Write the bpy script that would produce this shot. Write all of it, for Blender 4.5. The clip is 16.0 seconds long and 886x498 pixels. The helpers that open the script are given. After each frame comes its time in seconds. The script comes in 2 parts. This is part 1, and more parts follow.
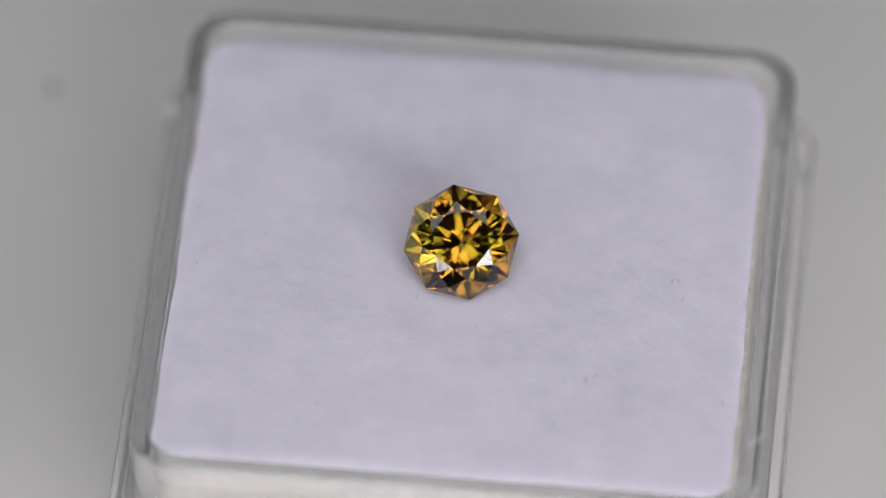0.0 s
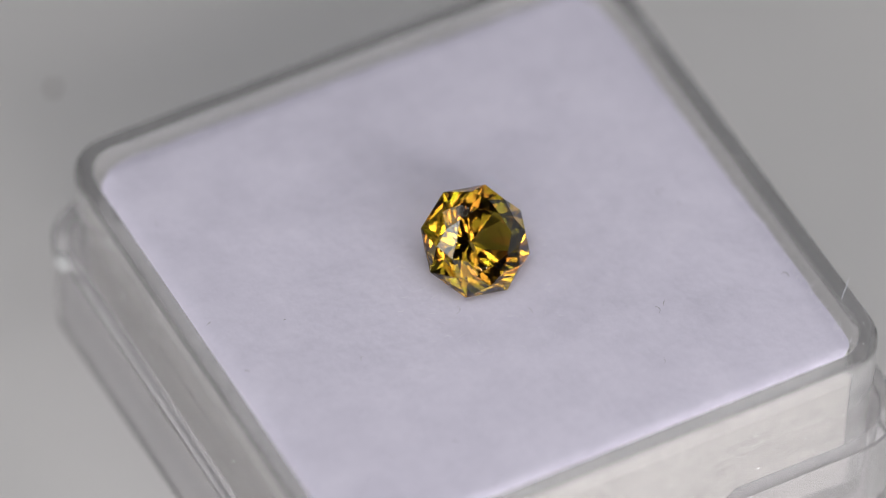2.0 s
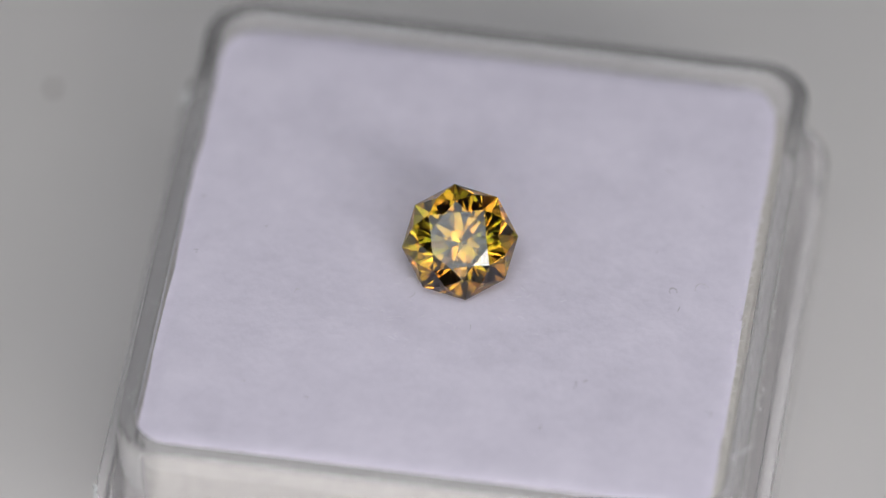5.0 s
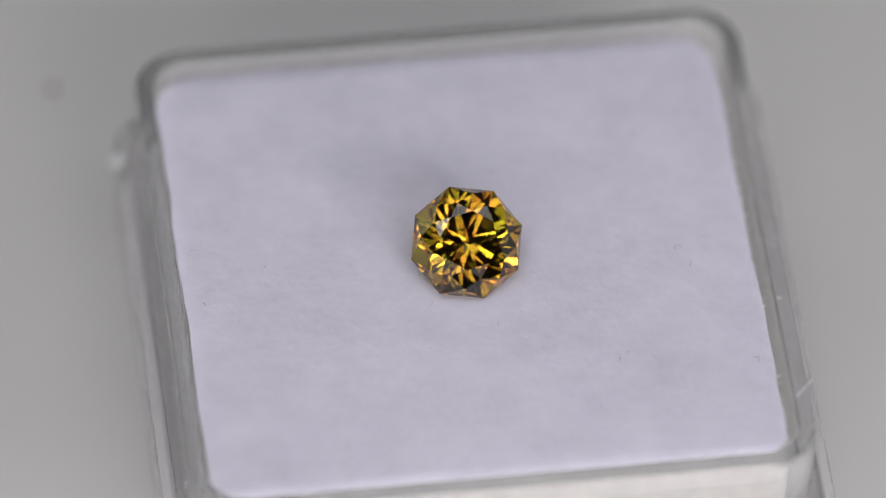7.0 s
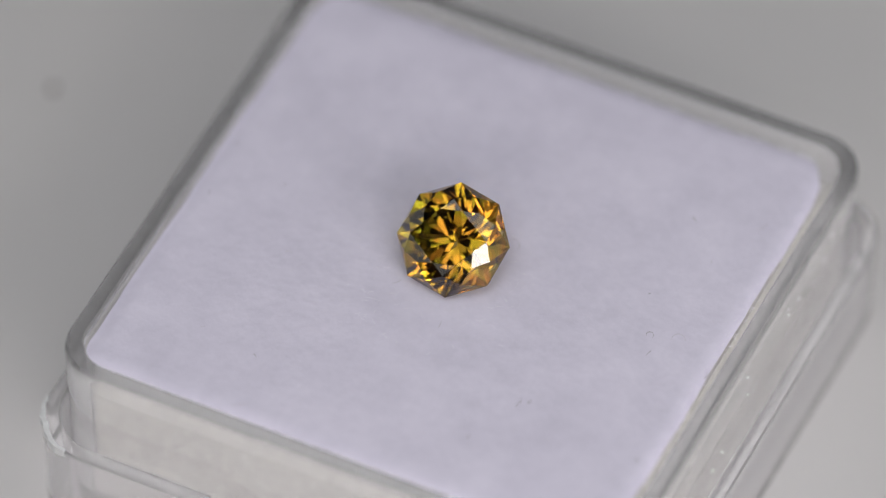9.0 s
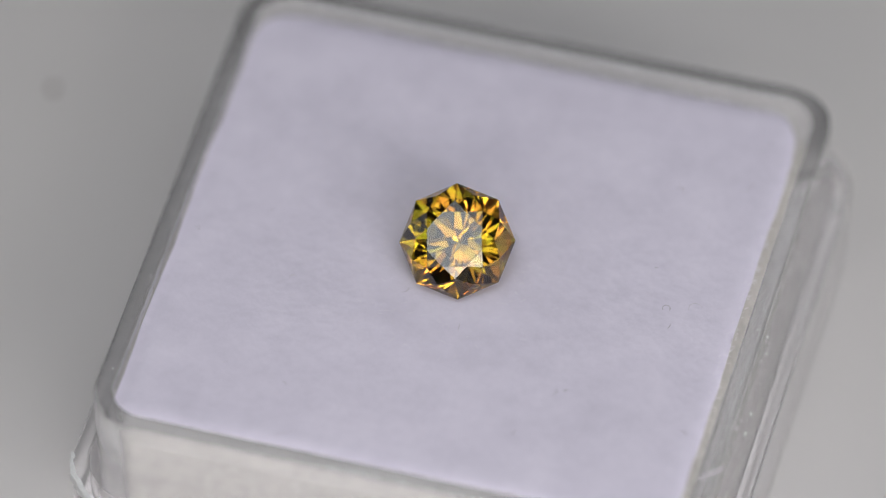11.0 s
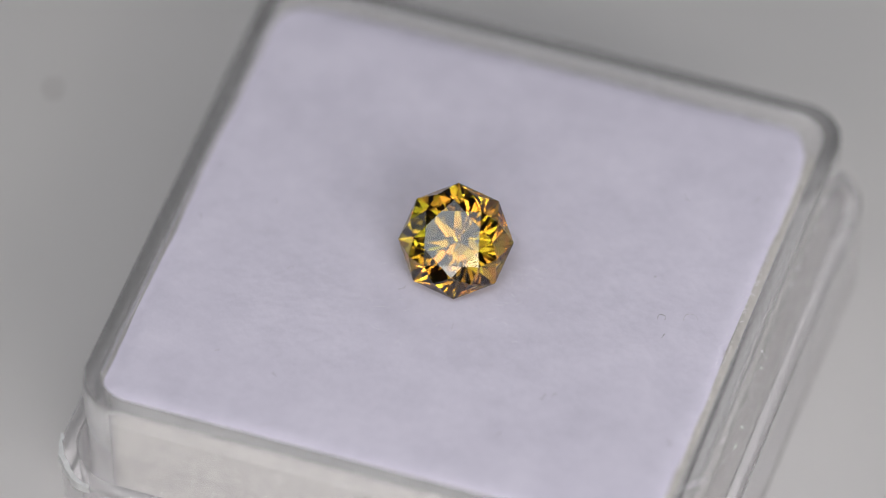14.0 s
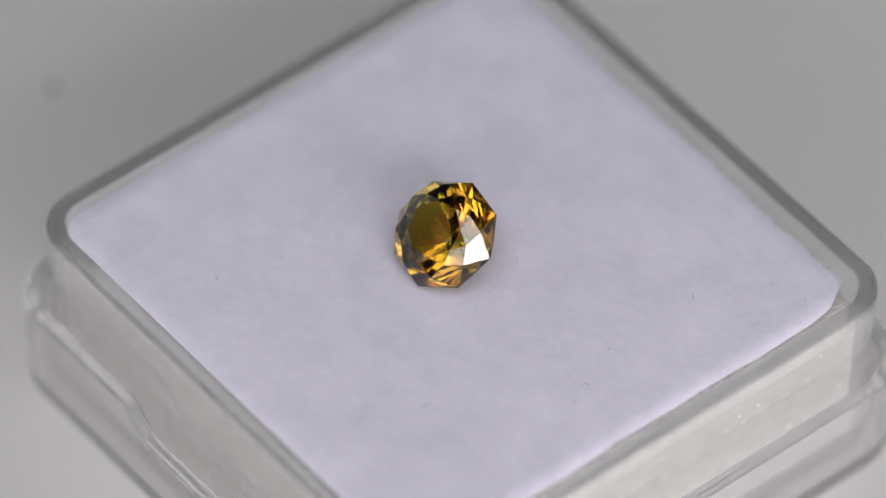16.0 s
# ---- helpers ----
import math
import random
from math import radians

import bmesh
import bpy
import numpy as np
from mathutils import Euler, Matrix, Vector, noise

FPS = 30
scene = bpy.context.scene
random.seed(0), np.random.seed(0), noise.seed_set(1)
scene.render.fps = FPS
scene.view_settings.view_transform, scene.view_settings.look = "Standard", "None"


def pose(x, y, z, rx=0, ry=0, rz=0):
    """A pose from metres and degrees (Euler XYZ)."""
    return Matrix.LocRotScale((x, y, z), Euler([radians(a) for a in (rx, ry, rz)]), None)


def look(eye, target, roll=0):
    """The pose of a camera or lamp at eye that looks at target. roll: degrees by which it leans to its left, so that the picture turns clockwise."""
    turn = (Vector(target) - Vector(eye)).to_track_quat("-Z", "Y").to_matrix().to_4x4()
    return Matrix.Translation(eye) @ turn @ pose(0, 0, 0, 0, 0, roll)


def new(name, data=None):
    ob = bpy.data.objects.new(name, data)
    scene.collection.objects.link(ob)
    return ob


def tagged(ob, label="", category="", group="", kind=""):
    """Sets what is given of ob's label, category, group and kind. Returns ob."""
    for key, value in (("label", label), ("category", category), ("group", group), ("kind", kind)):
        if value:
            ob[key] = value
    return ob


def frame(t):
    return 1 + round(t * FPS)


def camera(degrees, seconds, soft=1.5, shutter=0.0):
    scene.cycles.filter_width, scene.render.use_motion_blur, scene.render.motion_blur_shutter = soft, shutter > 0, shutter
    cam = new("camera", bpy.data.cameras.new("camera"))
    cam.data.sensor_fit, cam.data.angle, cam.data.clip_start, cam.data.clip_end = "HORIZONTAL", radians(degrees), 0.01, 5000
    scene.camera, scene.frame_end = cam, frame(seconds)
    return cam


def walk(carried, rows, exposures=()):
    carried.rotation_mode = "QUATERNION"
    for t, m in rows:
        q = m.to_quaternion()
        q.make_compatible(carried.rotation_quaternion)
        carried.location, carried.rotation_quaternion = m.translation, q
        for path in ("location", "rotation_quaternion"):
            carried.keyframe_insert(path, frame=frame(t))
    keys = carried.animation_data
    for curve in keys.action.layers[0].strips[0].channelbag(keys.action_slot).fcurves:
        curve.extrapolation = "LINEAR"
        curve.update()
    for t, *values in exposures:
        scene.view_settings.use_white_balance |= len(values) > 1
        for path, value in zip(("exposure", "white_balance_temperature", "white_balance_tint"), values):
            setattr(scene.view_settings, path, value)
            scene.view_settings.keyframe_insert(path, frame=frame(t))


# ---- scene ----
# A cut gemstone lies on a white pad in a small clear box; the box is turned to and fro under a fixed macro camera.
MM = 0.001
TOP = 10.0                      # height of the pad's reference level over the table, mm

cam = camera(5.42, 16.0, soft=1.1, shutter=0.4)
ELEV, DIST = radians(48.09), 0.457
AIM = Vector((-1.075 * MM, 0.555 * MM * math.sin(ELEV), TOP * MM + 0.555 * MM * math.cos(ELEV)))
EYE = look(AIM + DIST * Vector((0, -math.cos(ELEV), math.sin(ELEV))), AIM, 0.84)
cam.data.dof.use_dof = True
cam.data.dof.focus_distance = 0.4537
cam.data.dof.aperture_fstop = 16.0
walk(cam, [(0.0, EYE), (16.0, EYE)], exposures=[(0.0, 0.0), (16.0, 0.0)])

# the box's turn about the upright axis, in degrees
TURNS = [(0.0, -4.8), (0.5, 3.3), (1.0, 11.3), (1.5, 19.4), (2.0, 28.6), (2.1, 30.3), (2.2, 31.2), (2.3, 30.2), (2.5, 26.8), (3.0, 18.6),
         (3.5, 10.4), (4.0, 1.9), (4.2, -1.7), (4.7, -9.6), (4.8, -10.6), (4.9, -9.6), (5.6, 2.2), (6.3, 13.6), (6.4, 15.0), (6.5, 15.4),
         (6.6, 14.3), (7.0, 7.7), (7.5, -0.6), (8.0, -9.0), (8.3, -14.1), (8.5, -17.3), (9.0, -25.0), (9.2, -28.3), (9.6, -34.7),
         (9.7, -35.6), (9.8, -34.7), (10.5, -23.0), (11.3, -9.6), (11.5, -6.5), (12.0, 1.8), (12.3, 7.0), (12.4, 8.2), (12.5, 7.6),
         (13.0, -0.6), (13.5, -9.1), (14.0, -18.0), (14.5, -26.6), (15.0, -34.8), (15.5, -42.4), (16.0, -50.4)]

# ---- light ----
world = bpy.data.worlds.new("room_light")
world.use_nodes = True
scene.world = world
world.node_tree.nodes["Background"].inputs["Color"].default_value = (0.80, 0.86, 1.0, 1)
world.node_tree.nodes["Background"].inputs["Strength"].default_value = 0.05


def softbox(name, towards, distance, width, height, watts, colour):
    lamp = bpy.data.lights.new(name, "AREA")
    lamp.shape, lamp.size, lamp.size_y, lamp.energy, lamp.color = "RECTANGLE", width, height, watts, colour
    ob = new(name, lamp)
    centre = Vector((0, 0, TOP * MM))
    ob.matrix_world = look(centre + Vector(towards).normalized() * distance, centre)
    return ob


def way(azimuth, elevation):
    """From the stone towards a lamp; azimuth 0 lies on the camera's side, positive to its right."""
    a, e = radians(azimuth), radians(elevation)
    return (math.cos(e) * math.sin(a), -math.cos(e) * math.cos(a), math.sin(e))


softbox("front_left_softbox_lamp", way(-13, 27.5), 0.33, 0.104, 0.056, 0.095, (1.0, 0.97, 0.93))
softbox("front_right_softbox_lamp", way(11, 33), 0.33, 0.072, 0.056, 0.070, (1.0, 0.97, 0.93))
softbox("front_key_lamp", way(22.5, 32.5), 0.33, 0.070, 0.052, 0.125, (1.0, 0.98, 0.96))
softbox("front_spot_lamp", way(36, 20.5), 0.19, 0.040, 0.040, 0.062, (1.0, 0.99, 0.98))
softbox("front_panel_lamp", way(-10, 23), 0.62, 1.25, 0.28, 0.72, (1.0, 0.975, 0.94))
softbox("upper_softbox_lamp", way(-21.5, 55.5), 0.60, 0.155, 0.12, 0.17, (0.88, 0.95, 1.0))
softbox("upper_strip_lamp", way(0, 68), 0.60, 0.30, 0.09, 0.24, (0.88, 0.95, 1.0))
# unseen fill lamps, added to brighten the work surface and the box's sides
softbox("overhead_fill_lamp", way(-4, 78), 0.70, 0.80, 0.36, 1.18, (0.95, 0.98, 1.0))
softbox("left_fill_lamp", way(-104, 18), 0.70, 0.90, 0.40, 0.58, (1.0, 0.985, 0.965))
softbox("right_fill_lamp", way(100, 20), 0.70, 0.90, 0.40, 0.42, (1.0, 0.985, 0.965))


# ---- materials ----
def material(name):
    m = bpy.data.materials.new(name)
    m.use_nodes = True
    nodes, links = m.node_tree.nodes, m.node_tree.links
    return m, nodes, links, nodes["Principled BSDF"]


def ramp(nodes, links, source, stops):
    r = nodes.new("ShaderNodeValToRGB")
    while len(r.color_ramp.elements) < len(stops):
        r.color_ramp.elements.new(0.5)
    for e, (at, c) in zip(r.color_ramp.elements, stops):
        e.position, e.color = at, (*c, 1)
    links.new(source, r.inputs[0])
    return r.outputs[0]


def noise_node(nodes, links, scale, detail=4, rough=0.5, stretch=None):
    co = nodes.new("ShaderNodeTexCoord")
    n = nodes.new("ShaderNodeTexNoise")
    n.inputs["Scale"].default_value, n.inputs["Detail"].default_value, n.inputs["Roughness"].default_value = scale, detail, rough
    if stretch:
        mp = nodes.new("ShaderNodeMapping")
        mp.inputs["Scale"].default_value = stretch
        links.new(co.outputs["Object"], mp.inputs[0])
        links.new(mp.outputs[0], n.inputs["Vector"])
    else:
        links.new(co.outputs["Object"], n.inputs["Vector"])
    return n.outputs["Fac"]


def bump(nodes, links, source, bsdf, strength, distance):
    b = nodes.new("ShaderNodeBump")
    b.inputs["Strength"].default_value, b.inputs["Distance"].default_value = strength, distance
    links.new(source, b.inputs["Height"])
    links.new(b.outputs[0], bsdf.inputs["Normal"])


def plain(name, colour, rough, scale, spread=0.06, relief=0.0002):
    m, nodes, links, b = material(name)
    n = noise_node(nodes, links, scale, 5)
    lo, hi = [c * (1 - spread) for c in colour], [min(1, c * (1 + spread)) for c in colour]
    links.new(ramp(nodes, links, n, [(0.3, lo), (0.7, hi)]), b.inputs["Base Color"])
    b.inputs["Roughness"].default_value = rough
    bump(nodes, links, noise_node(nodes, links, scale * 4, 3), b, 0.2, relief)
    return m


def pad_material():
    # soft flocked sheet: fine felted grain over broad, faint mottling
    m, nodes, links, b = material("white_flock")
    broad = noise_node(nodes, links, 330, 8, 0.74)
    fine = noise_node(nodes, links, 3200, 3, 0.7)
    mix = nodes.new("ShaderNodeMath")
    mix.operation = "MULTIPLY_ADD"
    links.new(fine, mix.inputs[0])
    mix.inputs[1].default_value = 0.14
    links.new(broad, mix.inputs[2])
    links.new(ramp(nodes, links, mix.outputs[0], [(0.36, (0.712, 0.671, 0.800)), (0.56, (0.780, 0.734, 0.872)), (0.76, (0.840, 0.790, 0.930))]), b.inputs["Base Color"])
    b.inputs["Roughness"].default_value = 0.95
    b.inputs["Specular IOR Level"].default_value = 0.1
    nap = nodes.new("ShaderNodeMath")
    nap.operation = "MULTIPLY_ADD"
    links.new(noise_node(nodes, links, 2600, 5, 0.7), nap.inputs[0])
    nap.inputs[1].default_value = 0.12
    links.new(noise_node(nodes, links, 330, 5, 0.55), nap.inputs[2])
    bump(nodes, links, nap.outputs[0], b, 0.6, 0.0002)
    return m


def acrylic_material(name, clear, colour):
    m, nodes, links, b = material(name)
    b.inputs["Base Color"].default_value = (*colour, 1)
    b.inputs["Transmission Weight"].default_value = clear
    b.inputs["IOR"].default_value = 1.49
    r = ramp(nodes, links, noise_node(nodes, links, 150, 3, 0.5), [(0.35, (0.04,) * 3), (0.8, (0.13,) * 3)])
    links.new(r, b.inputs["Roughness"])
    bump(nodes, links, noise_node(nodes, links, 120, 2), b, 0.06, 0.0001)
    return m


def gem_tint(nodes, links, olive, amber):
    # olive and amber by turns through the stone, standing for cool and warm light
    geo = nodes.new("ShaderNodeNewGeometry")
    mix = nodes.new("ShaderNodeMath")
    mix.operation = "MULTIPLY_ADD"
    links.new(geo.outputs["Random Per Island"], mix.inputs[0])
    mix.inputs[1].default_value = 0.30
    links.new(noise_node(nodes, links, 900, 1, 0.4), mix.inputs[2])
    return ramp(nodes, links, mix.outputs[0], [(0.60, olive), (0.69, amber)])


GEM_IOR = 1.82


def gem_material(name, olive, amber):
    m, nodes, links, b = material(name)
    links.new(gem_tint(nodes, links, olive, amber), b.inputs["Base Color"])
    b.inputs["Roughness"].default_value = 0.0
    b.inputs["Transmission Weight"].default_value = 1.0
    b.inputs["IOR"].default_value = GEM_IOR
    return m


def pavilion_material():
    # the stone's body colour deepens with every pass from facet to facet
    m, nodes, links, b = material("olive_amber_gem_depth")
    g = nodes.new("ShaderNodeBsdfGlass")
    g.inputs["Roughness"].default_value, g.inputs["IOR"].default_value = 0.0, GEM_IOR
    links.new(gem_tint(nodes, links, (0.63, 0.615, 0.28), (0.85, 0.62, 0.36)), g.inputs["Color"])
    nodes.remove(b)
    links.new(g.outputs[0], nodes["Material Output"].inputs["Surface"])
    return m


M_TABLE = plain("white_laminate", (0.69, 0.665, 0.665), 0.5, 25, 0.03)
M_BOUNCE = plain("grey_bounce_surface", (0.20, 0.20, 0.20), 0.8, 8, 0.05)
M_PAD, M_PAVILION = pad_material(), pavilion_material()
M_GEM = gem_material("olive_amber_gem", (0.47, 0.45, 0.075), (0.66, 0.46, 0.14))
M_GEM_TABLE = gem_material("amber_gem", (0.52, 0.42, 0.10), (0.62, 0.44, 0.13))
M_GIRDLE = plain("ground_girdle", (0.075, 0.06, 0.062), 0.35, 3000, 0.25, 0.00002)
M_ACRYLIC, M_SCUFFED = acrylic_material("clear_acrylic", 0.88, (0.972, 0.962, 0.975)), acrylic_material("scuffed_acrylic", 0.84, (0.85, 0.835, 0.85))
M_FOAM = plain("white_foam", (0.47, 0.452, 0.432), 0.95, 2000, 0.13, 0.00014)
M_LINT = plain("grey_lint", (0.23, 0.205, 0.215), 0.9, 4000, 0.3)
M_PALE = plain("pale_lint", (0.55, 0.52, 0.57), 0.9, 4000, 0.2)
M_WHITE = plain("white_fibre", (0.9, 0.88, 0.95), 0.9, 4000, 0.05)
M_CHIP = plain("whitened_plastic_break", (0.74, 0.74, 0.75), 0.7, 2500, 0.12)
M_SPECK = plain("brown_grain", (0.08, 0.045, 0.02), 0.8, 3000, 0.2)


# ---- building helpers ----
def part(name, bm, mat, parent=None, label="", smooth=False):
    me = bpy.data.meshes.new(name)
    bmesh.ops.recalc_face_normals(bm, faces=bm.faces)
    bm.to_mesh(me)
    bm.free()
    me.materials.append(mat)
    if smooth:
        for f in me.polygons:
            f.use_smooth = True
        me.set_sharp_from_angle(angle=radians(28))
    ob = new(name, me)
    ob.parent = parent
    if label:
        tagged(ob, label)
    return ob


CX, CY = 0.22, -0.43           # the box's middle beside the axis, mm


def loop(half, radius, z, steps=12, halfy=None):
    """A rounded square, mm, counter-clockwise from above."""
    hy = halfy or half
    pts = []
    for k, (sx, sy) in enumerate(((1, 1), (-1, 1), (-1, -1), (1, -1))):
        for i in range(steps + 1):
            a = math.pi / 2 * (k + i / steps)
            pts.append((CX + sx * (half - radius) + radius * math.cos(a), CY + sy * (hy - radius) + radius * math.sin(a), z))
    return pts


def rings(bm, loops, cap_first=False, cap_last=False, closed=False):
    rows = [[bm.verts.new([c * MM for c in p]) for p in lp] for lp in loops]
    n = len(rows[0])
    pairs = list(zip(rows, rows[1:])) + ([(rows[-1], rows[0])] if closed else [])
    for a, b in pairs:
        for i in range(n):
            bm.faces.new((a[i], a[(i + 1) % n], b[(i + 1) % n], b[i]))
    if cap_first:
        bm.faces.new(rows[0])
    if cap_last:
        bm.faces.new(rows[-1])
    return rows


def thread(bm, path, width):
    """A thin tube along a path, tapered to its ends, mm."""
    rows, last = [], len(path) - 1
    for i, c in enumerate(path):
        t = (Vector(path[min(i + 1, last)]) - Vector(path[max(i - 1, 0)])).normalized()
        s = t.cross(Vector((0, 0, 1))).normalized()
        u = s.cross(t)
        w = width * (0.5 + 0.5 * math.sin(math.pi * (i + 0.6) / (last + 1.2)))
        rows.append([tuple(Vector(c) + s * w * math.cos(g) + u * w * math.sin(g)) for g in (0.5, 1.75, 3.0, 4.25, 5.5)])
    rings(bm, rows, True, True)


# ---- structure ----
def slab(name, x0, x1, y0, y1, z0, z1, mat, label):
    bm = bmesh.new()
    bmesh.ops.create_cube(bm, size=1, matrix=Matrix.Translation(((x0 + x1) / 2, (y0 + y1) / 2, (z0 + z1) / 2)) @ Matrix.Diagonal((x1 - x0, y1 - y0, z1 - z0, 1)))
    return tagged(part(name, bm, mat), label, "surface", kind="structure")


slab("ground", -1.0, 1.0, -1.0, 1.0, -0.04, 0.0, M_TABLE, "plain white matt work surface under the box")
# unseen walls and ceiling, added to set how much light bounces back
slab("wall_north", -1.05, 1.05, 1.0, 1.05, -0.04, 1.4, M_BOUNCE, "unseen plain grey wall behind the work surface, added for bounced light")
slab("wall_south", -1.05, 1.05, -1.05, -1.0, -0.04, 1.4, M_BOUNCE, "unseen plain grey wall facing the work surface, added for bounced light")
slab("wall_east", 1.0, 1.05, -1.0, 1.0, -0.04, 1.4, M_BOUNCE, "unseen plain grey wall beside the work surface, added for bounced light")
slab("wall_west", -1.05, -1.0, -1.0, 1.0, -0.04, 1.4, M_BOUNCE, "unseen plain grey wall beside the work surface, added for bounced light")
slab("ceiling", -1.05, 1.05, -1.05, 1.05, 1.4, 1.45, M_BOUNCE, "unseen plain grey ceiling, added for bounced light")


# ---- the box ----
def box_tray():
    root = new("clear_box_tray")
    bm = bmesh.new()
    z0, z1 = TOP - 9.0, TOP + 1.05
    outer = [loop(14.2, 1.6, z0), loop(14.62, 1.9, z0 + 0.15), loop(14.77, 2.0, z0 + 0.6), loop(14.782, 2.016, z0 + 0.9), loop(15.132, 2.489, z1 - 0.50), loop(15.14, 2.5, z1 - 0.30), loop(15.09, 2.45, z1 - 0.09), loop(14.98, 2.4, z1)]
    inner = [loop(14.36, 1.85, z1), loop(14.26, 1.78, z1 - 0.09), loop(14.22, 1.75, z1 - 0.30), loop(14.214, 1.744, z1 - 0.50), loop(13.956, 1.506, z0 + 1.4), loop(13.95, 1.5, z0 + 1.2), loop(13.7, 1.3, z0 + 1.0)]
    rings(bm, outer + inner, True, True)
    body = part("tray_wall", bm, M_ACRYLIC, root, smooth=True)
    body.visible_shadow = False
    # dust and tiny bubbles in the moulded side walls
    rng = random.Random(5)
    bm = bmesh.new()
    for i in range(150):
        side = rng.random()
        along = rng.uniform(-13, 13)
        z = TOP + rng.uniform(-4.5, -0.3)
        s = rng.choice((0.02, 0.025, 0.03, 0.035, 0.06))
        off = 15.14 - (TOP + 0.7 - z) * 0.04 + 0.012
        x, y = ((along, -off) if side < 0.45 else (off, along) if side < 0.9 else (-off, along))
        bmesh.ops.create_icosphere(bm, subdivisions=1, radius=s * MM, matrix=Matrix.Translation(((CX + x) * MM, (CY + y) * MM, z * MM)))
    tagged(part("dust_speck", bm, M_CHIP, root, "tiny white dust specks"), kind="stuff")
    return tagged(root, "clear acrylic tray of a gem box holding a white pad", "box")


def notch(x):
    """How far the lid's rim is cut down at x along its front and back, mm."""
    a = abs(x)
    return 1.5 * min(1.0, max(0.0, (6.2 - a) / 1.7))


def box_lid():
    root = new("outer_box")
    z0, z1 = 0.0, TOP - 4.0
    specs = [(15.4, 2.6, z0), (15.9, 2.9, z0 + 0.12), (16.05, 3.05, z0 + 0.5), (16.058, 3.058, z0 + 0.8), (16.192, 3.192, z1 - 0.32), (16.2, 3.2, z1 - 0.12), (16.1, 3.1, z1), (15.5, 2.75, z1), (15.4, 2.7, z1 - 0.12), (15.396, 2.69, z1 - 0.32), (15.305, 2.51, z0 + 1.25), (15.3, 2.5, z0 + 1.0)]
    xs = [6.2, 4.5, 3.0, 1.5, 0.0, -1.5, -3.0, -4.5, -6.2]
    loops = []
    for half, radius, z in specs:
        pts = loop(half, radius, z)
        full = []
        per = len(pts) // 4
        for k in range(4):
            full += pts[k * per:(k + 1) * per]
            if k == 0:
                full += [(CX + x, CY + half, z) for x in xs]
            if k == 2:
                full += [(CX - x, CY - half, z) for x in xs]
        rim = z > z1 - 0.5
        loops.append([(x, y, z - (notch(x - CX) if rim and abs(y - CY) > 14 else 0)) for x, y, z in full])
    bm = bmesh.new()
    rings(bm, loops, True, True)
    body = part("outer_wall", bm, M_SCUFFED, root, smooth=True)
    body.visible_shadow = False
    # rough whitened break on one corner of the lid's rim
    rng = random.Random(2)
    bm = bmesh.new()
    rows = []
    for i in range(16):
        a = math.pi * (1.02 + 0.40 * i / 15)
        r = 3.2 + rng.uniform(-0.05, 0.08)
        w = 0.17 * math.sin(math.pi * (i + 0.7) / 16.4) + rng.uniform(0, 0.08)
        cx, cy = CX - 13.0, CY - 13.0
        c, s = math.cos(a), math.sin(a)
        rows.append([(cx + (r + 0.03) * c, cy + (r + 0.03) * s, z1 - 0.25 - w * 1.6), (cx + (r + 0.05) * c, cy + (r + 0.05) * s, z1 - 0.02 + rng.uniform(0, 0.06)), (cx + (r - w) * c, cy + (r - w) * s, z1 + 0.03)])
    vs = [[bm.verts.new([q * MM for q in p]) for p in row] for row in rows]
    for a, b in zip(vs, vs[1:]):
        for i in range(2):
            bm.faces.new((a[i], a[i + 1], b[i + 1], b[i]))
    part("broken_edge", bm, M_CHIP, root, "rough whitened break on the rim")
    bm = bmesh.new()
    bmesh.ops.create_icosphere(bm, subdivisions=3, radius=1.0)
    for v in bm.verts:
        v.co *= 1 + 0.3 * noise.noise(v.co * 2.3)
    bmesh.ops.transform(bm, matrix=Matrix.Translation((-15.98 * MM, 12.2 * MM, (z1 - 0.05) * MM)) @ Matrix.Diagonal((0.30 * MM, 0.50 * MM, 0.32 * MM, 1)), verts=bm.verts)
    part("chip", bm, M_CHIP, root, "small whitened chip on the rim", smooth=True)
    bm = bmesh.new()
    thread(bm, [(CX + 15.82 + 0.05 * math.sin(i * 1.7) + 0.012 * i, 4.5 - 0.42 * i, z1 + 0.012) for i in range(11)], 0.014)
    part("crack", bm, M_LINT, root, "fine dark crack along the rim")
    return tagged(root, "wider clear acrylic box with a thumb notch holding the tray", "box")


PX, PY = CX - 0.20, CY - 0.20   # the pad lies a little towards one corner of the tray


def pad_height(x, y):
    r = max(abs(x), abs(y)) / 14.0
    edge = max(0.0, (r - 0.93) / 0.07)
    return 0.72 - 0.12 * r * r - 0.26 * edge * edge + 0.05 * noise.noise((x * 0.25, y * 0.25, 3.1)) + 0.018 * noise.noise((x * 1.3, y * 1.3, 7.7))


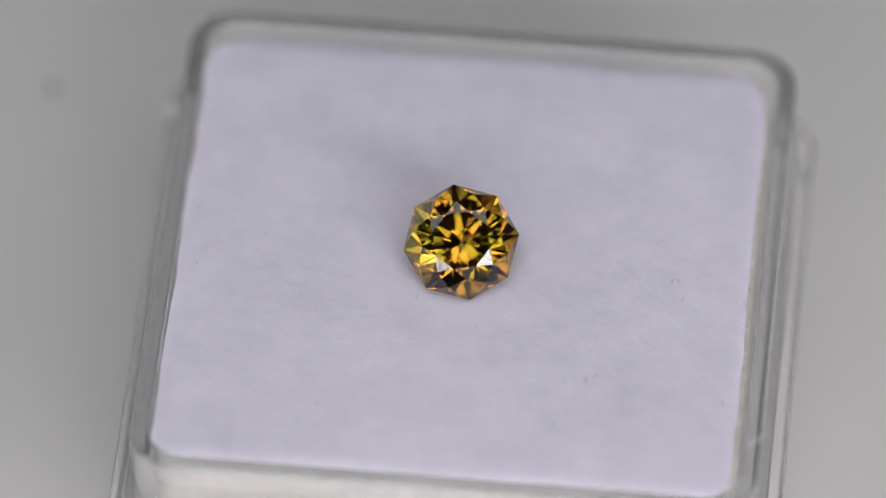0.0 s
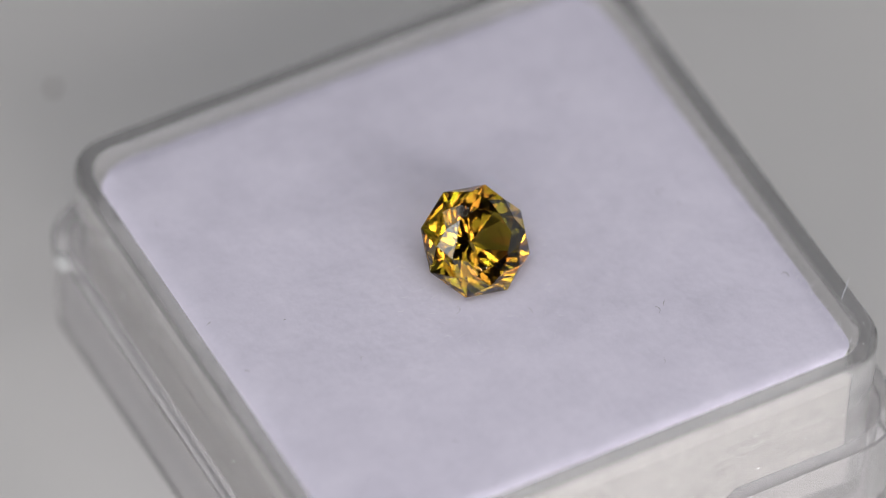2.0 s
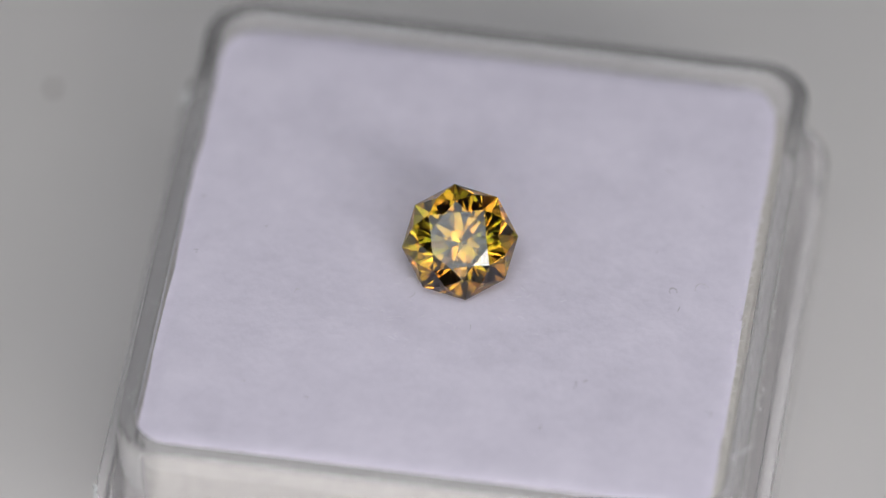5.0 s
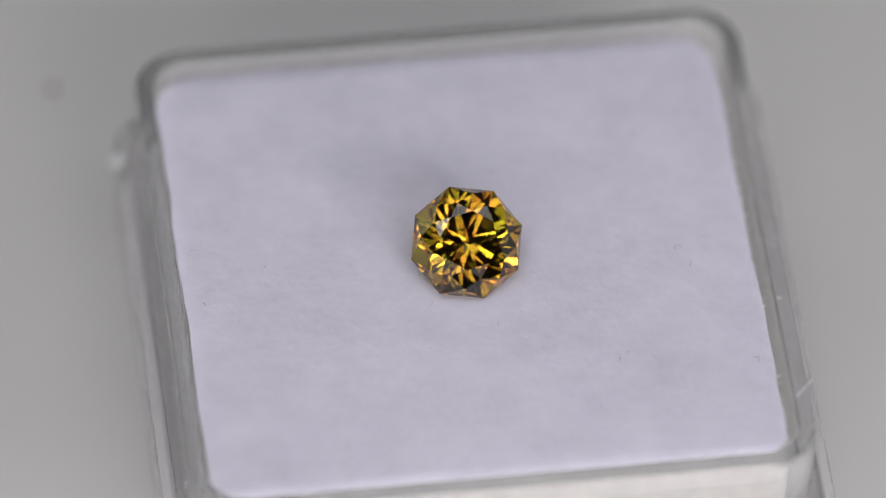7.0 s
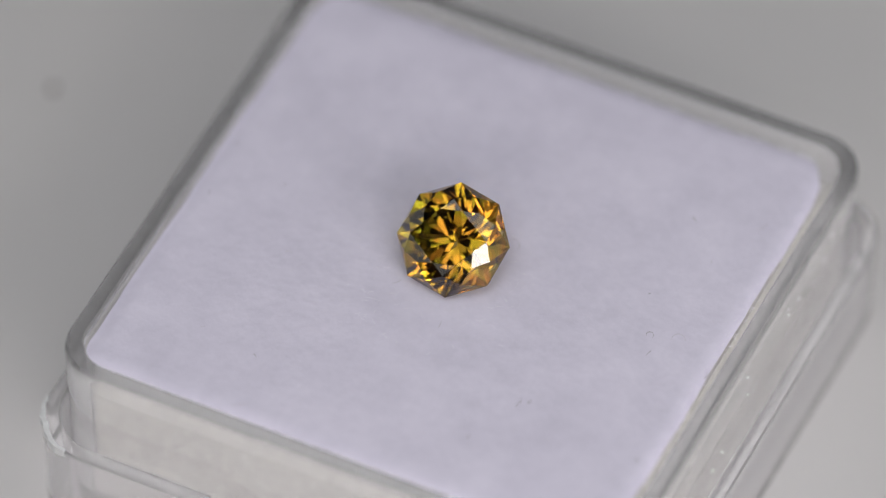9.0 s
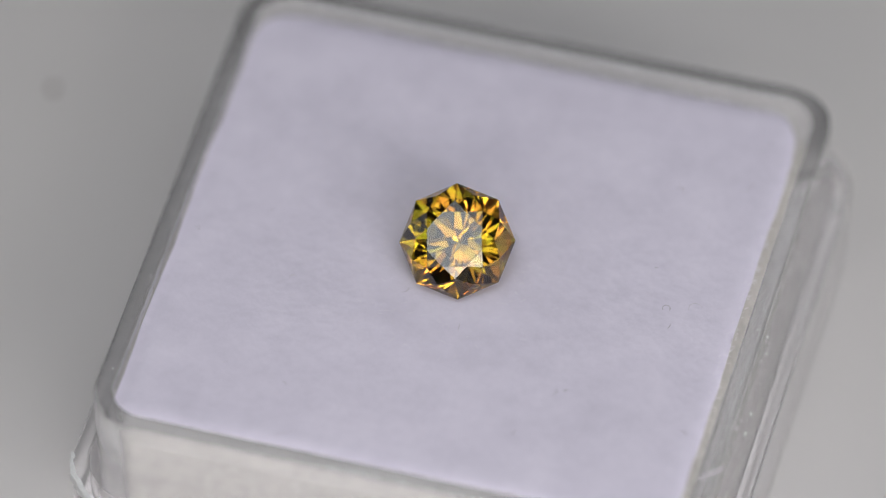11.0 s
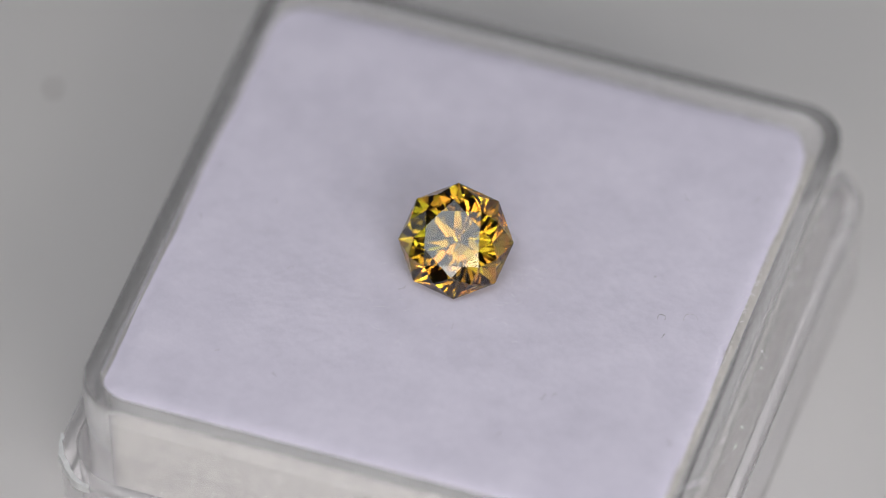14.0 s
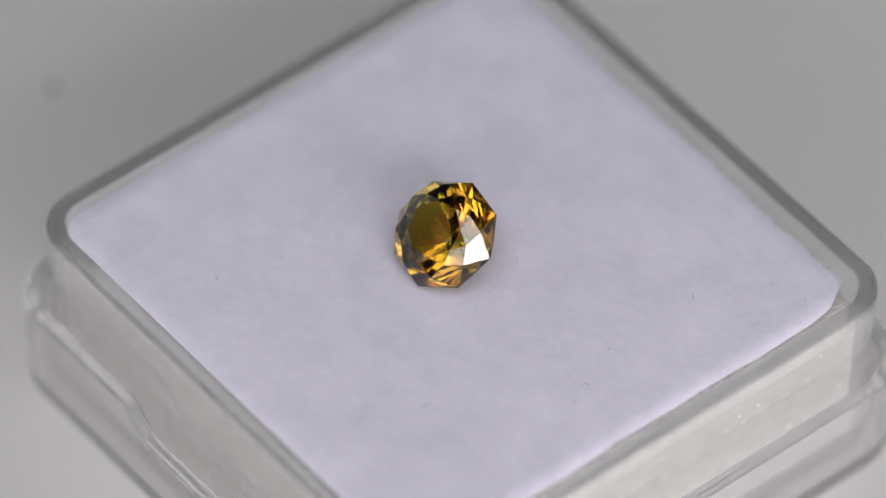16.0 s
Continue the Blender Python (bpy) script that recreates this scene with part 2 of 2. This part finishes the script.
def pad():
    root = new("pad_insert")
    rng = random.Random(9)
    # flocked sheet, its edge cut a little unevenly
    bm = bmesh.new()
    n = 96
    grid = {}
    for i in range(n + 1):
        for j in range(n + 1):
            u, v = 2 * i / n - 1, 2 * j / n - 1
            ragged = 1.0 if v > 0.8 else 0.45
            edge = 13.92 + ragged * (0.22 * noise.noise((u * 2.6, v * 2.8, 1.0)) + 0.14 * noise.noise((u * 8, v * 8, 2.0)))
            x, y = u * edge, v * edge
            # round the corners
            k = 2.3 if v > 0 else 1.6
            ax, ay = abs(x) - (edge - k), abs(y) - (edge - k)
            if ax > 0 and ay > 0:
                d = math.hypot(ax, ay)
                m = max(ax, ay)
                f = m / d
                x, y = math.copysign(edge - k + ax * f, x), math.copysign(edge - k + ay * f, y)
            grid[i, j] = bm.verts.new(((PX + x) * MM, (PY + y) * MM, (TOP + pad_height(x, y)) * MM))
    for i in range(n):
        for j in range(n):
            bm.faces.new((grid[i, j], grid[i + 1, j], grid[i + 1, j + 1], grid[i, j + 1]))
    rim = [grid[i, 0] for i in range(n)] + [grid[n, j] for j in range(n)] + [grid[i, n] for i in range(n, 0, -1)] + [grid[0, j] for j in range(n, 0, -1)]
    low = [bm.verts.new((PX * MM + (v.co.x - PX * MM) * 0.955, PY * MM + (v.co.y - PY * MM) * 0.955, v.co.z - 0.55 * MM)) for v in rim]
    for i in range(len(rim)):
        k = (i + 1) % len(rim)
        bm.faces.new((rim[i], low[i], low[k], rim[k]))
    part("top_sheet", bm, M_PAD, root, smooth=True)
    bm = bmesh.new()
    rings(bm, [loop(13.6, 1.2, TOP - 7.9), loop(13.8, 1.25, TOP - 7.7), loop(13.93, 1.3, TOP - 2.4), loop(13.93, 1.3, TOP - 1.0), loop(13.55, 1.3, TOP - 0.42)], True, True)
    part("foam_block", bm, M_FOAM, root, "off-white foam block", smooth=True)
    # loose nap along the cut edge
    bm = bmesh.new()
    for i in range(1100):
        side, along = rng.choice((0, 2)), rng.uniform(-13.0, 13.0)
        o = 13.9 + rng.uniform(-0.40, 0.08)
        x, y = ((along, o), (along, -o), (o, along), (-o, along))[side]
        ox, oy = ((0, 1), (0, -1), (1, 0), (-1, 0))[side]
        a = rng.uniform(-0.9, 0.9)
        dx, dy = ox * math.cos(a) - oy * math.sin(a), ox * math.sin(a) + oy * math.cos(a)
        ln, z = rng.uniform(0.08, 0.32), pad_height(x, y) - 0.03
        w = 0.012
        q = [(x - dy * w, y + dx * w, z), (x + dy * w, y - dx * w, z), (x + dx * ln, y + dy * ln, z + rng.uniform(-0.1, 0.25))]
        q.append((x, y, z - 0.03))
        v = [bm.verts.new(((PX + p[0]) * MM, (PY + p[1]) * MM, (TOP + p[2]) * MM)) for p in q]
        for f in ((0, 1, 2), (0, 2, 3), (1, 3, 2)):
            bm.faces.new([v[t] for t in f])
    tagged(part("edge_nap", bm, M_WHITE, root, "loose white nap along the cut edge"), kind="stuff")
    # fibres ruffled up where the stone has been set down
    bm = bmesh.new()
    for i in range(110):
        r, g = 2.6 + 2.6 * rng.random() ** 1.5, rng.uniform(-math.pi, math.pi)
        x, y, a = 0.3 + r * math.cos(g), -1.6 + r * math.sin(g), rng.uniform(0, 6.28)
        path = []
        for j in range(5):
            path.append((PX + x, PY + y, TOP + pad_height(x, y) + 0.012 + 0.05 * math.sin(math.pi * j / 4) * rng.random()))
            a += rng.uniform(-0.5, 0.5)
            x, y = x + 0.09 * math.cos(a), y + 0.09 * math.sin(a)
        thread(bm, path, 0.006)
    tagged(part("ruffled_nap", bm, M_WHITE, root, "ruffled white fibres round the stone"), kind="stuff")
    return tagged(root, "white flocked pad with uneven cut edges in the tray", "pad")


# ---- the stone ----
GEM = Matrix.Translation((-0.089 * MM, -1.205 * MM, (TOP + 2.678) * MM)) @ Matrix((
    (0.99805, -0.04939, 0.03821, 0), (0.06245, 0.78942, -0.61067, 0), (0.0, 0.61187, 0.79096, 0), (0, 0, 0, 1)))
GEM_TURN = 9.6                  # of the girdle's corners about the stone's axis, degrees


def gem():
    root = new("cut_gemstone")

    def ring8(r, z, half):
        return [(r * math.cos(radians(GEM_TURN + 45 * k + half)), r * math.sin(radians(GEM_TURN + 45 * k + half)), z) for k in range(8)]

    table, star, kite = ring8(1.45, 1.216, 22.5), ring8(1.92, 1.058, 0), ring8(2.34, 0.78, 22.5)
    gird, girdlow, mid = ring8(2.84, 0.0, 0), ring8(2.84, -0.06, 0), ring8(2.60, -0.19, 22.5)
    low, culet = ring8(0.60, -2.024, 22.5), (0, 0, -2.5)

    def facets(name, polys, label, mat=M_GEM):
        bm = bmesh.new()
        for poly in polys:
            bm.faces.new([bm.verts.new([c * MM for c in p]) for p in poly])
        me = bpy.data.meshes.new(name)
        bm.normal_update()
        for f in bm.faces:
            if f.normal.dot(f.calc_center_median() - Vector((0, 0, -0.5 * MM))) < 0:
                f.normal_flip()
        bm.to_mesh(me)
        bm.free()
        me.materials.append(mat)
        ob = new(name, me)
        ob.parent = root
        return tagged(ob, label)

    facets("table_facet", [table], "polished flat table", M_GEM_TABLE)
    crown, belt, pav = [], [], []
    for k in range(8):
        p, q = k - 1, (k + 1) % 8
        crown.append((table[p], table[k], star[k]))
        crown.append((table[k], star[k], kite[k], star[q]))
        crown += [(star[k], kite[p], gird[k], kite[k]), (kite[k], gird[k], gird[q])]
        belt.append((gird[k], girdlow[k], mid[k], girdlow[q], gird[q]))
        pav += [(culet, low[p], girdlow[k], low[k]), (low[k], girdlow[k], mid[k]), (low[k], mid[k], girdlow[q])]
    facets("crown", crown, "faceted crown")
    facets("girdle", belt, "thin dark ground girdle edge", M_GIRDLE)
    facets("pavilion", pav, "faceted pavilion", M_PAVILION)
    root.matrix_world = GEM
    return tagged(root, "octagonal brilliant-cut yellow-green gemstone tilted on the pad", "gemstone")


# ---- lint ----
def lint(x, y, length, heading, curl, mat, label, width=0.012):
    """A fallen fibre on the pad: a thin bent tube. x, y in the axis's plane, mm."""
    bm = bmesh.new()
    steps = 12
    a, px, py = radians(heading), x, y
    path = []
    for i in range(steps + 1):
        path.append((px, py, TOP + pad_height(px - PX, py - PY) + width * 0.6 + 0.05 * math.sin(math.pi * i / steps)))
        a += radians(curl) / steps
        px, py = px + math.cos(a) * length / steps, py + math.sin(a) * length / steps
    thread(bm, path, width)
    return tagged(part("lint_fibre", bm, mat, smooth=True), label, "lint", "lint on the pad")


DARK, FAINT = "short dark grey lint fibre on the white pad", "faint pale curled lint fibre on the white pad"
LINT = [(6.45, -7.9, 0.55, 20, 120, M_LINT, DARK), (6.9, -7.55, 0.35, 80, -60, M_LINT, DARK), (10.25, -1.1, 0.8, 150, -250, M_LINT, DARK),
        (10.75, -2.2, 0.35, 60, 30, M_LINT, DARK), (12.05, -0.5, 1.1, 100, 190, M_PALE, FAINT), (13.75, -2.2, 0.5, 20, 120, M_LINT, DARK),
        (13.2, -8.7, 0.55, 40, 160, M_LINT, DARK), (9.38, 6.66, 0.55, 135, 20, M_LINT, DARK), (12.65, 10.95, 0.16, 0, 0, M_LINT, DARK),
        (9.2, 1.4, 0.15, 30, 0, M_LINT, DARK), (11.1, 4.6, 0.3, 80, 60, M_PALE, FAINT), (12.1, 7.6, 1.0, -10, 150, M_PALE, FAINT),
        (-5.86, -13.82, 0.9, 22, 14, M_PALE, FAINT), (2.3, 1.2, 1.0, 80, 120, M_PALE, FAINT), (-6.3, -10.5, 0.3, -30, 10, M_LINT, DARK),
        (-9.4, -10.1, 0.25, 20, 30, M_PALE, FAINT), (5.2, -10.8, 0.3, 60, 20, M_LINT, DARK), (-12.6, 8.4, 0.8, 60, 20, M_PALE, FAINT),
        (-13.3, 1.6, 0.22, 10, 0, M_LINT, DARK), (-9.9, 0.1, 0.14, 10, 0, M_LINT, DARK), (-12.9, -2.1, 0.3, 100, 40, M_LINT, DARK),
        (-7.5, -3.8, 0.45, 130, 150, M_PALE, FAINT), (-2.3, -3.4, 0.6, -20, 140, M_PALE, FAINT), (1.0, -5.1, 0.45, 80, 30, M_PALE, FAINT)]


def rim_hair():
    """A white hair caught across the tray's rim."""
    bm = bmesh.new()
    thread(bm, [(15.62 - 0.1 * i, -10.45 - 0.1 * i + 0.02 * math.sin(i), TOP + 1.05 + 0.10 * math.sin(math.pi * i / 10)) for i in range(11)], 0.022)
    return tagged(part("lint_fibre", bm, M_WHITE, smooth=True), "straight white hair lying across the clear rim", "lint", "lint on the pad")


def speck():
    """A grain laid on the work surface in place of dust on the sensor."""
    bm = bmesh.new()
    bmesh.ops.create_icosphere(bm, subdivisions=2, radius=0.22 * MM, matrix=Matrix.Diagonal((1, 1.3, 0.5, 1)))
    for v in bm.verts:
        v.co *= 1 + 0.25 * noise.noise(v.co * 9000)
        v.co.z = max(v.co.z, -0.03 * MM) + 0.03 * MM
    ob = part("sensor_dust_spot", bm, M_SPECK, smooth=True)
    ob.location = (-21.1 * MM, 20.3 * MM, 0)
    return tagged(ob, "tiny brown grain on the work surface standing in for sensor dust", "dust")


TRAY, LID, PAD, STONE = box_tray(), box_lid(), pad(), gem()
FIBRES = [lint(*row) for row in LINT] + [rim_hair()]
speck()


def motions():
    for thing in (TRAY, LID, PAD, STONE, *FIBRES):
        rest = thing.matrix_world.copy() if thing is not STONE else GEM
        walk(thing, [(t, pose(0, 0, 0, rz=a) @ rest) for t, a in TURNS])


motions()
